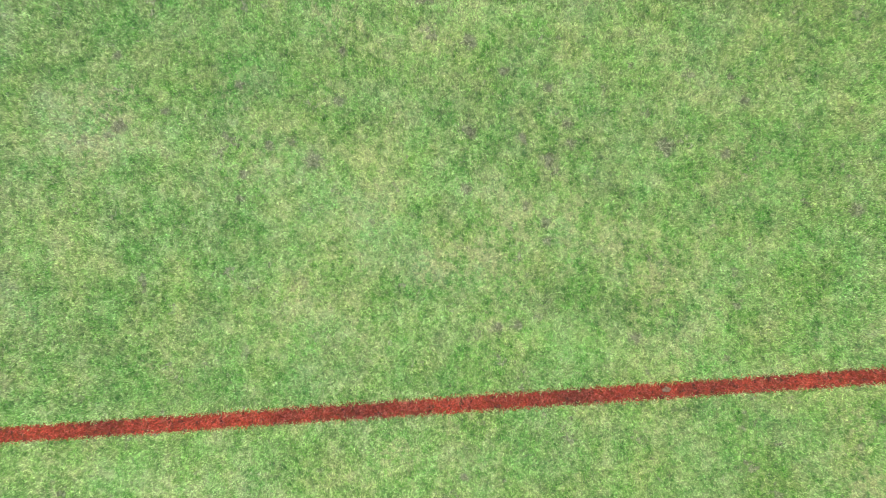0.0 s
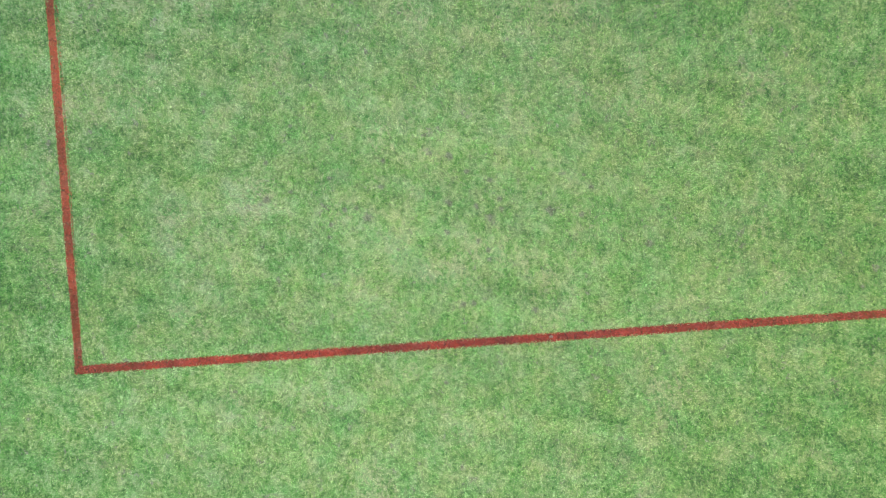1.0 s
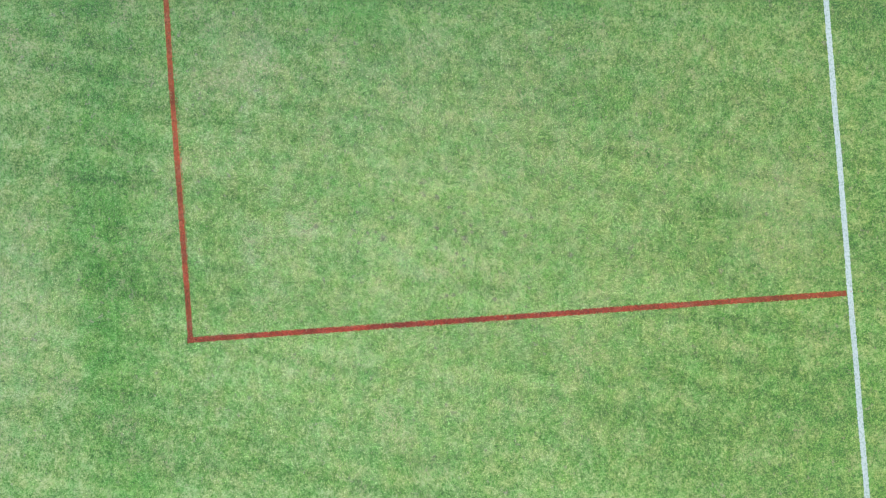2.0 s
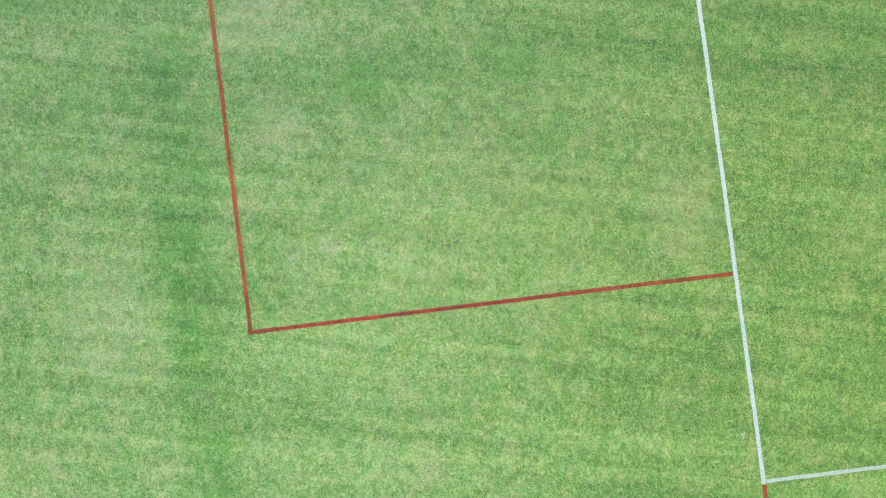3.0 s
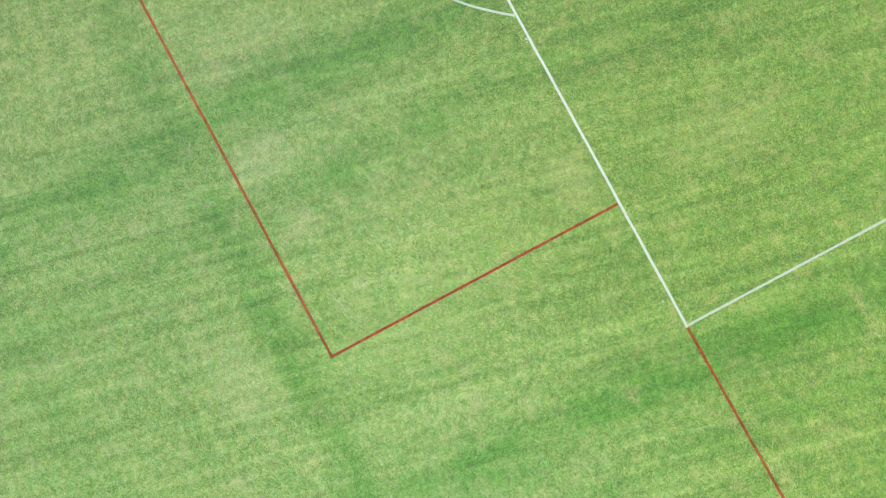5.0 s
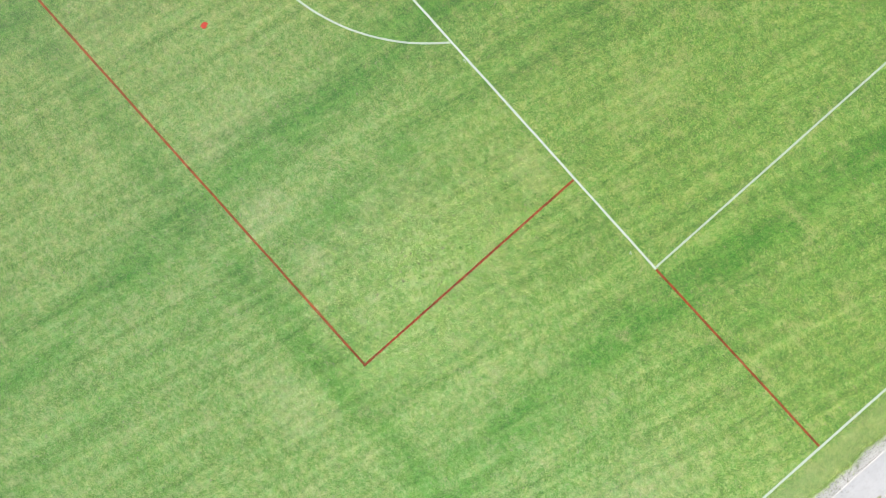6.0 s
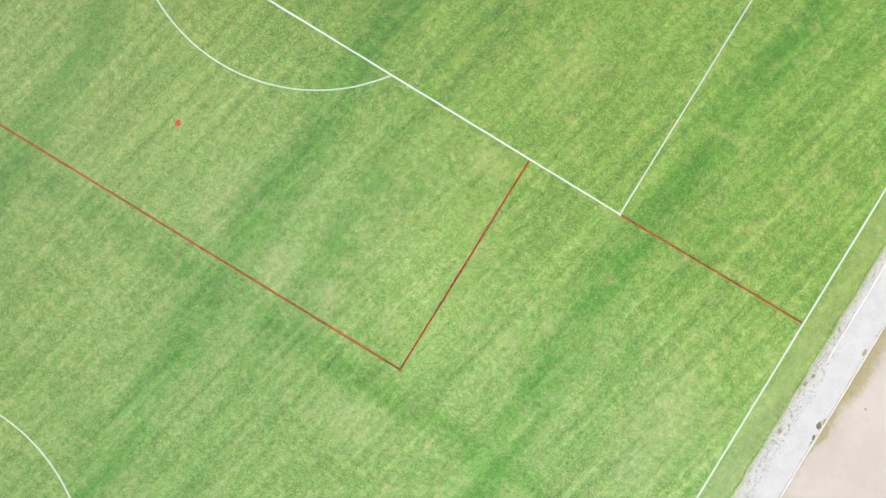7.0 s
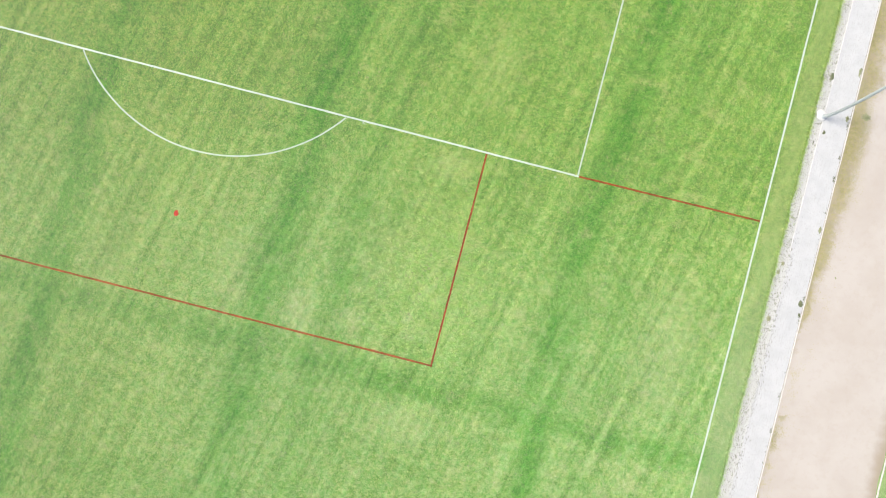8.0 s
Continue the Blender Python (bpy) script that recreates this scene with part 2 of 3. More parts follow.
def white_paint(n):
    at = n.place()
    return n.mix(n.ramp(n.noise(at, 25, 3, 0.6), 0.4, 0.7), rgb(0.46, 0.52, 0.485), rgb(0.29, 0.38, 0.30))


def line_material(name, paint, cover):
    """Paint on mown grass: thin at the edges and worn through in places."""
    m, n, s = material(name)
    at = n.place()
    across = n.math("ABSOLUTE", n.add("ShaderNodeAttribute").outputs["Fac"])
    [k for k in n.tree.nodes if k.bl_idname == "ShaderNodeAttribute"][0].attribute_name = "across"
    rag = n.math("ADD", across, n.math("MULTIPLY", n.math("SUBTRACT", n.noise(at, 30, 4, 0.75), 0.5), 1.0))
    mask = n.math("MULTIPLY", n.ramp(rag, 0.92, 0.66), n.ramp(n.noise(at, 30, 3, 0.7, shift=77), 0.30, 0.42, cover - 0.3, cover))
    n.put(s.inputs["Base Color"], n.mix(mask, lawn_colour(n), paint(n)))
    s.inputs["Roughness"].default_value = 0.75
    s.inputs["Specular IOR Level"].default_value = 0.2
    bump(n, s, n.noise(at, 90, 3, 0.7), 0.7, 0.015)
    return m


def rough_material(name, a, b, c, scale, rough=0.9, relief=0.01, speck=None, flecks=0.6, bare=0.66):
    """A mineral surface of three tones: broad stains, grain, and darker specks."""
    m, n, s = material(name)
    at = n.place()
    col = n.mix(n.ramp(n.noise(at, scale, 4, 0.6), 0.35, 0.68), a, b)
    col = n.mix(n.ramp(n.noise(at, scale * 9, 3, 0.65, shift=9), 0.5, 0.66, 0.0, flecks), col, c)
    if speck:
        col = n.mix(n.ramp(n.noise(at, 7, 4, 0.7, shift=23), bare, bare + 0.08, 0.0, 0.8), col, speck)
    n.put(s.inputs["Base Color"], col)
    s.inputs["Roughness"].default_value = rough
    s.inputs["Specular IOR Level"].default_value = 0.25
    bump(n, s, n.math("ADD", n.noise(at, 60, 3, 0.7), n.noise(at, scale * 4, 3, 0.6)), 0.5, relief)
    return m


def sand_material():
    """Fine pale sand, stained with earth and moss in a ragged strip along the kerb and darker at its far edge."""
    m, n, s = material("pale_sand")
    at = n.place()
    x, y, _ = n.split(at)
    col = n.mix(n.ramp(n.noise(at, 0.35, 4, 0.6), 0.35, 0.68), rgb(0.395, 0.368, 0.342), rgb(0.365, 0.333, 0.302))
    col = n.mix(n.ramp(n.noise(at, 3.2, 4, 0.65, shift=9), 0.5, 0.66, 0.0, 0.22), col, rgb(0.34, 0.30, 0.255))
    broad = n.math("MULTIPLY_ADD", n.noise(at, 0.55, 4, 0.6, shift=35), 1.6, -0.8)
    reach = n.math("ADD", n.ramp(y, -9.0, 5.0, 0.12, 1.15), broad)
    strip = n.math("SUBTRACT", reach, n.math("SUBTRACT", x, 33.25))
    strip = n.math("ADD", strip, n.math("MULTIPLY_ADD", n.noise(at, 5.0, 4, 0.7, shift=17), 1.2, -0.6))
    moss = n.mix(n.ramp(n.noise(at, 2.4, 4, 0.7, shift=61), 0.38, 0.62), rgb(0.27, 0.225, 0.135), rgb(0.22, 0.20, 0.095))
    col = n.mix(n.ramp(strip, -0.1, 0.75, 0.0, 0.72), col, moss)
    edge = n.math("ADD", x, n.math("MULTIPLY_ADD", n.noise(at, 1.2, 4, 0.6, shift=73), 0.8, -0.4))
    col = n.mix(n.ramp(edge, 38.3, 39.1, 0.0, 0.75), col, rgb(0.24, 0.20, 0.14))
    n.put(s.inputs["Base Color"], col)
    s.inputs["Roughness"].default_value = 0.9
    s.inputs["Specular IOR Level"].default_value = 0.25
    bump(n, s, n.math("ADD", n.noise(at, 60, 3, 0.7), n.noise(at, 1.4, 3, 0.6)), 0.5, 0.008)
    return m


def concrete_material():
    """Worn pale concrete: drag marks along the path, stains, grit towards the verge."""
    m, n, s = material("pale_concrete")
    at = n.place()
    x, y, _ = n.split(at)
    col = n.mix(n.ramp(n.noise(at, 1.3, 4, 0.6), 0.35, 0.68), rgb(0.42, 0.43, 0.44), rgb(0.385, 0.395, 0.405))
    drag = n.noise(at, 16.0, 4, 0.7, stretch=(1, 0.10, 1), shift=21)
    col = n.mix(n.ramp(drag, 0.54, 0.66, 0.0, 0.45), col, rgb(0.33, 0.335, 0.33))
    col = n.mix(n.ramp(n.noise(at, 12, 3, 0.65, shift=9), 0.54, 0.68, 0.0, 0.5), col, rgb(0.33, 0.34, 0.335))
    grit = n.math("ADD", n.math("MULTIPLY", n.ramp(x, 31.8, 32.5, 0.17, 0.0), n.ramp(y, 2.0, -2.0, 0.2, 1.0)), n.noise(at, 15, 4, 0.75, stretch=(1, 0.45, 1), shift=31))
    col = n.mix(n.ramp(grit, 0.66, 0.74, 0.0, 0.75), col, rgb(0.21, 0.205, 0.175))
    n.put(s.inputs["Base Color"], col)
    s.inputs["Roughness"].default_value = 0.9
    s.inputs["Specular IOR Level"].default_value = 0.25
    bump(n, s, n.math("ADD", n.noise(at, 60, 3, 0.7), drag), 0.5, 0.015)
    return m


def stone_material():
    """Broken stones, from chalky white to dark grey."""
    m, n, s = material("gravel_stone")
    rand = n.tree.nodes.new("ShaderNodeNewGeometry").outputs["Random Per Island"]
    grain = n.noise(n.place(), 60, 3, 0.6)
    col = n.mix(n.ramp(rand, 0.08, 0.30), rgb(0.10, 0.10, 0.085), rgb(0.38, 0.39, 0.38))
    col = n.mix(n.ramp(rand, 0.45, 1.0), col, rgb(0.48, 0.49, 0.49))
    n.put(s.inputs["Base Color"], n.mix(n.ramp(grain, 0.5, 0.7, 0.0, 0.25), col, rgb(0.27, 0.27, 0.25)))
    s.inputs["Roughness"].default_value = 0.9
    return m


GRASS = grass_ground()
BLADE = blade_material("grass_blade")
RED_BLADE = blade_material("painted_blade", red_paint)
RED = line_material("red_line_paint", red_paint, 0.9)
SPOT_RED = line_material("fresh_red_paint", lambda n: n.mix(n.ramp(n.noise(n.place(), 20, 3, 0.6), 0.4, 0.65), rgb(0.45, 0.030, 0.030), rgb(0.30, 0.025, 0.022)), 0.95)
WHITE = line_material("white_line_paint", white_paint, 0.92)
THIN_WHITE = line_material("thin_white_line_paint", white_paint, 0.74)
CLOD = rough_material("dry_earth", rgb(0.34, 0.23, 0.15), rgb(0.24, 0.15, 0.09), rgb(0.10, 0.08, 0.06), 20.0)
CONCRETE = concrete_material()
KERB = rough_material("kerb_concrete", rgb(0.50, 0.49, 0.48), rgb(0.42, 0.41, 0.39), rgb(0.33, 0.33, 0.31), 1.5)
EDGING = rough_material("white_concrete", rgb(0.52, 0.52, 0.52), rgb(0.45, 0.45, 0.45), rgb(0.38, 0.38, 0.36), 1.5)
GRAVEL = rough_material("pale_gravel", rgb(0.45, 0.46, 0.45), rgb(0.41, 0.42, 0.41), rgb(0.25, 0.24, 0.19), 2.4, relief=0.03, speck=rgb(0.15, 0.17, 0.10), flecks=0.6, bare=0.57)
SOIL_MAT = rough_material("damp_earth", rgb(0.36, 0.34, 0.30), rgb(0.20, 0.19, 0.14), rgb(0.12, 0.12, 0.08), 2.0)
STONE = stone_material()
SAND = sand_material()
WEED = rough_material("weed_leaf", rgb(0.20, 0.23, 0.13), rgb(0.27, 0.27, 0.17), rgb(0.13, 0.15, 0.09), 5.0, 0.6)
DARK_WEED = rough_material("dark_weed", rgb(0.10, 0.125, 0.065), rgb(0.15, 0.16, 0.10), rgb(0.07, 0.09, 0.05), 5.0, 0.6)
DRY_WEED = rough_material("dry_weed", rgb(0.33, 0.30, 0.16), rgb(0.25, 0.25, 0.10), rgb(0.38, 0.33, 0.21), 5.0, 0.7)
STEEL = rough_material("galvanised_steel", rgb(0.36, 0.40, 0.43), rgb(0.31, 0.35, 0.38), rgb(0.26, 0.29, 0.32), 3.0, 0.45, 0.002)


# ---- mesh helpers ----
def mesh_object(name, verts, faces, mat, parent=None, label="", across=None):
    me = bpy.data.meshes.new(name)
    me.from_pydata(verts, [], faces)
    me.materials.append(mat)
    if across is not None:
        me.attributes.new("across", "FLOAT", "POINT").data.foreach_set("value", across)
    me.update()
    ob = new(name, me)
    if parent:
        ob.parent = parent
    return tagged(ob, label)


def part(name, bm, mat, parent, label=""):
    me = bpy.data.meshes.new(name)
    bm.to_mesh(me)
    bm.free()
    me.materials.append(mat)
    ob = new(name, me)
    ob.parent = parent
    return tagged(ob, label)


def ribbon(name, left, right, y0, y1, step, z, thick, mat, cols=4):
    """A slab that runs along y between two edges, given as functions of y, with a skirt down its sides."""
    n = int((y1 - y0) / step) + 1
    verts, faces, w = [], [], cols + 3
    for i in range(n):
        y = y0 + i * step
        a, b = left(y), right(y)
        verts.append((a - 0.01, y, z - thick))
        verts += [(a + (b - a) * k / cols, y, z) for k in range(cols + 1)]
        verts.append((b + 0.01, y, z - thick))
        if i:
            faces += [((i - 1) * w + k, (i - 1) * w + k + 1, i * w + k + 1, i * w + k) for k in range(w - 1)]
    return mesh_object(name, verts, faces, mat)


def painted_line(name, way, width, z, mat, label, wobble=0.010):
    """A marking along a way of points: a strip a little uneven in line and width."""
    verts, across, faces = [], [], []
    for i, p in enumerate(way):
        a, b = way[max(i - 1, 0)], way[min(i + 1, len(way) - 1)]
        d = Vector((b[0] - a[0], b[1] - a[1], 0)).normalized()
        side = Vector((-d.y, d.x, 0))
        off = wobble * noise.noise((p[0] * 0.9, p[1] * 0.9, z * 100))
        half = width * 0.625 * (1 + 0.12 * noise.noise((p[0] * 2.1, p[1] * 2.1, 5 + z * 100)))
        for k in (-1, 0, 1):
            verts.append(Vector((p[0], p[1], z)) + side * (off + k * half))
            across.append(float(k))
        if i:
            j = 3 * i
            faces += [(j - 3, j, j + 1, j - 2), (j - 2, j + 1, j + 2, j - 1)]
    ob = mesh_object(name, verts, faces, mat, across=across)
    return tagged(ob, label, "pitch line")


def straight(x0, y0, x1, y1, step=0.2):
    n = max(2, int(math.hypot(x1 - x0, y1 - y0) / step))
    return [(x0 + (x1 - x0) * i / n, y0 + (y1 - y0) * i / n) for i in range(n + 1)]


def arc(cx, cy, r, a0, a1, step=0.2):
    n = int(abs(a1 - a0) * r / step)
    return [(cx + r * math.cos(a0 + (a1 - a0) * i / n), cy + r * math.sin(a0 + (a1 - a0) * i / n)) for i in range(n + 1)]


def blades(name, roots, length, width, mat, rng, parent=None, label="", lean=(0.95, 1.5)):
    """One mesh of many single grass blades, each a thin leaning triangle."""
    n = len(roots)
    turn = rng.uniform(0, 2 * np.pi, n)
    tilt = rng.uniform(lean[0], lean[1], n)
    long = length * rng.uniform(0.6, 1.3, n)
    wide = width * rng.uniform(0.7, 1.3, n) / 2
    spin = turn + np.pi / 2 + rng.uniform(-0.6, 0.6, n)
    v = np.zeros((n, 3, 3))
    v[:, :, 0], v[:, :, 1] = roots[:, None, 0], roots[:, None, 1]
    v[:, 0, 0] -= wide * np.cos(spin)
    v[:, 0, 1] -= wide * np.sin(spin)
    v[:, 1, 0] += wide * np.cos(spin)
    v[:, 1, 1] += wide * np.sin(spin)
    v[:, 2, 0] += long * np.sin(tilt) * np.cos(turn)
    v[:, 2, 1] += long * np.sin(tilt) * np.sin(turn)
    v[:, :2, 2] = 0.004
    v[:, 2, 2] = 0.004 + long * np.cos(tilt)
    me = bpy.data.meshes.new(name)
    me.vertices.add(3 * n), me.loops.add(3 * n), me.polygons.add(n)
    me.vertices.foreach_set("co", v.ravel())
    me.loops.foreach_set("vertex_index", np.arange(3 * n, dtype=np.int32))
    me.polygons.foreach_set("loop_start", np.arange(0, 3 * n, 3, dtype=np.int32))
    me.materials.append(mat)
    me.update(calc_edges=True)
    ob = new(name, me)
    if parent:
        ob.parent = parent
    return tagged(ob, label, kind="stuff")


# ---- measures of the pitch: x towards the touchline, y towards the goal, the penalty area's front line on y = 0 ----
PENALTY_X, TOUCH_X, GOAL_Y = 20.1, 30.0, 16.4
ARC_Y, ARC_R = 5.31, 9.12
CIRCLE_Y, CIRCLE_R = -32.75, 9.09
BOX_X, BOX_Y, SPOT = 15.134, -11.68, (-0.15, -7.32)
WHITE_W, RED_W = 0.10, 0.10
VERGE_X, PATH_X, PATH_END, SAND_END = 31.27, 31.84, 33.17, 39.13

# ---- ground ----
ground = mesh_object("ground", [(-900, -900, 0), (900, -900, 0), (900, 900, 0), (-900, 900, 0)], [(0, 1, 2, 3)], GRASS)
tagged(ground, "short mown green lawn of a football pitch, patchy and dry in places", "lawn", kind="structure")


def wavy(x, size, amp, seed):
    return lambda y: x + amp * noise.noise((y * size, seed, 0)) + amp * 0.5 * noise.noise((y * size * 4, seed, 3))


verge = ribbon("gravel_verge", wavy(VERGE_X + 0.05, 1.1, 0.13, 1), lambda y: PATH_X + 0.2, -45, 40, 0.1, 0.012, 0.02, GRAVEL)
tagged(verge, "ragged verge of pale gravel with grass growing in, along the path", "gravel", kind="structure")
path_edge = wavy(PATH_X + 0.05, 5.0, 0.16, 6)
path = ribbon("path", lambda y: PATH_X if y > -1 else path_edge(y), lambda y: PATH_END, -45, 40, 0.05, 0.017, 0.012, CONCRETE)
tagged(path, "narrow pale grey concrete path along the pitch, stained in places", "path", kind="structure")
joint = ribbon("kerb_joint", lambda y: PATH_END - 0.005, lambda y: PATH_END + 0.05, -45, 40, 0.5, 0.012, 0.012, SOIL_MAT, 1)
tagged(joint, "narrow dark joint of earth between path and kerb", "joint", kind="structure")
sand = ribbon("sand_track", lambda y: PATH_END + 0.08, wavy(SAND_END, 0.25, 0.12, 4), -45, 40, 0.2, 0.016, 0.03, SAND, 10)
tagged(sand, "wide pale beige track of fine sand", "track", kind="structure")

# ---- markings ----
front = painted_line("penalty_area_front_line", straight(-20.1, 0.02, PENALTY_X + 0.06, 0.0), WHITE_W, 0.004, WHITE, "white painted front line of the penalty area on grass")
side = painted_line("penalty_area_side_line", straight(PENALTY_X, 0.06, PENALTY_X, GOAL_Y), WHITE_W * 0.92, 0.008, THIN_WHITE, "white painted side line of the penalty area on grass")
touch = painted_line("touchline", straight(TOUCH_X, -48, TOUCH_X, GOAL_Y), WHITE_W, 0.004, WHITE, "long white painted touchline beside the gravel verge")
end = math.asin((ARC_Y + 0.06) / ARC_R)
bow = painted_line("penalty_arc", arc(0, ARC_Y, ARC_R, math.pi + end, 2 * math.pi - end), WHITE_W * 0.92, 0.008, THIN_WHITE, "white painted penalty arc curving out from the front line")
ring = painted_line("centre_circle", arc(0, CIRCLE_Y, CIRCLE_R, 0, 2 * math.pi), WHITE_W * 0.92, 0.004, THIN_WHITE, "white painted centre circle on the lawn")
red_side = painted_line("red_box_side_line", straight(BOX_X, BOX_Y - 0.06, BOX_X, -0.06), RED_W, 0.004, RED, "dark red painted side line of the smaller penalty box, worn")
red_front = painted_line("red_box_front_line", straight(BOX_X - 0.05, BOX_Y, -15.1, BOX_Y - 0.3), RED_W, 0.008, RED, "dark red painted front line of the smaller penalty box")
red_goal = painted_line("red_goal_line", straight(PENALTY_X + 0.08, 0.0, TOUCH_X - 0.06, 0.1), RED_W, 0.004, RED, "red painted line from the penalty area's corner to the touchline")


def spot():
    bm = bmesh.new()
    c = bm.verts.new((SPOT[0], SPOT[1], 0.008))
    rim = []
    for i in range(28):
        a = 2 * math.pi * i / 28
        r = 0.16 * (1 + 0.3 * noise.noise((math.cos(a) * 1.5, math.sin(a) * 1.5, 4)))
        rim.append(bm.verts.new((SPOT[0] + 0.8 * r * math.cos(a), SPOT[1] + 1.15 * r * math.sin(a), 0.006)))
    for i in range(28):
        bm.faces.new((c, rim[i], rim[(i + 1) % 28]))
    me = bpy.data.meshes.new("penalty_spot")
    bm.to_mesh(me)
    bm.free()
    me.materials.append(SPOT_RED)
    me.attributes.new("across", "FLOAT", "POINT").data.foreach_set("value", [0.0] + [0.8] * 28)
    return tagged(new("penalty_spot", me), "small red painted penalty spot on the grass", "penalty spot")


spot()


def paint_splash(x, y, size, seed, label):
    """White paint spilled beside a line: a few ragged drops in one thin film on the grass."""
    rng = random.Random(seed)
    verts, across, faces = [], [], []
    for _ in range(9):
        cx, cy, r = x + rng.gauss(0, size * 0.5), y + rng.gauss(0, size * 0.5), size * rng.uniform(0.12, 0.34)
        b = len(verts)
        verts.append((cx, cy, 0.009))
        across.append(0.2)
        for i in range(10):
            a = 2 * math.pi * i / 10
            q = r * rng.uniform(0.6, 1.3)
            verts.append((cx + q * math.cos(a), cy + q * math.sin(a), 0.007))
            across.append(0.8)
        faces += [(b, b + 1 + i, b + 1 + (i + 1) % 10) for i in range(10)]
    return tagged(mesh_object("paint_splash", verts, faces, THIN_WHITE, across=across), label, "paint splash", group="paint splashes beside the line")


paint_splash(18.99, -0.35, 0.07, 31, "small pale splash of white paint on the grass")
paint_splash(8.33, -0.10, 0.12, 32, "pale splash of white paint beside the front line")


# ---- flood-light pole on its concrete footing ----
def ring_verts(bm, r, z, sides=20, cx=0.0, cy=0.0):
    return [bm.verts.new((cx + r * math.cos(2 * math.pi * i / sides), cy + r * math.sin(2 * math.pi * i / sides), z)) for i in range(sides)]


def lathe(profile, sides=20):
    bm = bmesh.new()
    rings = [ring_verts(bm, r, z, sides) for r, z in profile]
    for a, b in zip(rings, rings[1:]):
        for i in range(sides):
            bm.faces.new((a[i], a[(i + 1) % sides], b[(i + 1) % sides], b[i]))
    bm.faces.new(rings[-1])
    for f in bm.faces:
        f.smooth = True
    return bm


def leaning_tube(profile, sides=20):
    """A tube of rings: radius, and the middle of each ring."""
    bm = bmesh.new()
    rings = [ring_verts(bm, r, z, sides, cx, cy) for r, cx, cy, z in profile]
    for a, b in zip(rings, rings[1:]):
        for i in range(sides):
            bm.faces.new((a[i], a[(i + 1) % sides], b[(i + 1) % sides], b[i]))
    bm.faces.new(rings[-1])
    for f in bm.faces:
        f.smooth = True
    return bm


def pole(x, y, height):
    """A slightly bent pole that leans towards the goal, set off the middle of its footing."""
    thing = new("pole")
    thing.location = (x, y, 0)
    bm = lathe([(0.31, 0.0), (0.30, 0.03), (0.26, 0.065), (0.18, 0.09), (0.10, 0.10)], 28)
    for v in bm.verts:
        v.co.x += 0.05 * noise.noise((v.co.x * 4, v.co.y * 4, 1))
        v.co.y += 0.05 * noise.noise((v.co.x * 4, v.co.y * 4, 7))
    part("footing", bm, EDGING, thing, "rounded white concrete footing")
    lean = lambda z: -0.10 - 0.06 * min(z, 1.0) + 0.030 * max(z - 0.8, 0.0) + 0.022 * max(z - 0.8, 0.0) ** 2 - 0.0012 * max(z - 0.8, 0.0) ** 3
    shaft = [(0.085 - 0.003 * z, 0.06, lean(z), z) for z in (0.06 + (height - 0.06) * i / 24 for i in range(25))]
    part("shaft", leaning_tube(shaft + [(0.03, 0.06, lean(height), height + 0.02)]), STEEL, thing, "slightly bent grey galvanised steel shaft")
    part("collar", leaning_tube([(0.13, 0.06, -0.10, 0.09), (0.13, 0.06, -0.10, 0.125), (0.09, 0.06, -0.10, 0.14)]), STEEL, thing)
    return tagged(thing, "tall bent grey steel pole on a white concrete footing", "pole")


pole(31.71, 6.36, 9.0)


# ---- kerbs: one stone after the other ----
def kerb(name, x, y0, y1, wide, z, label, mat=KERB):
    holder = tagged(new(name), label, "kerb", kind="structure")
    bm = bmesh.new()
    bmesh.ops.create_cube(bm, size=1.0)
    for v in bm.verts:
        v.co.x *= wide
        v.co.y *= 0.985
        v.co.z = v.co.z * 0.12 + z - 0.06
    bmesh.ops.bevel(bm, geom=[e for e in bm.edges if all(v.co.z > z - 0.05 for v in e.verts)], offset=0.008, segments=1, affect="EDGES")
    me = bpy.data.meshes.new("kerb_stone")
    bm.to_mesh(me)
    bm.free()
    me.materials.append(mat)
    rng = random.Random(int(x * 10))
    for i in range(int(y1 - y0)):
        ob = new("kerb_stone", me)
        ob.parent = holder
        ob.location = (x + rng.uniform(-0.006, 0.006), y0 + i + 0.5, rng.uniform(-0.006, 0.006))
        ob.rotation_euler = (0, 0, rng.uniform(-0.006, 0.006))
    return holder


kerb("path_kerb", PATH_END + 0.058, -40, 35, 0.06, 0.032, "row of thin pale concrete kerb stones between path and sand")
kerb("path_edging", PATH_X - 0.025, -1, 35, 0.05, 0.03, "thin white concrete edging of the path beside the gravel", EDGING)
kerb("far_kerb", SAND_END + 0.1, -40, 35, 0.07, 0.04, "row of pale concrete kerb stones on the far side of the sand")


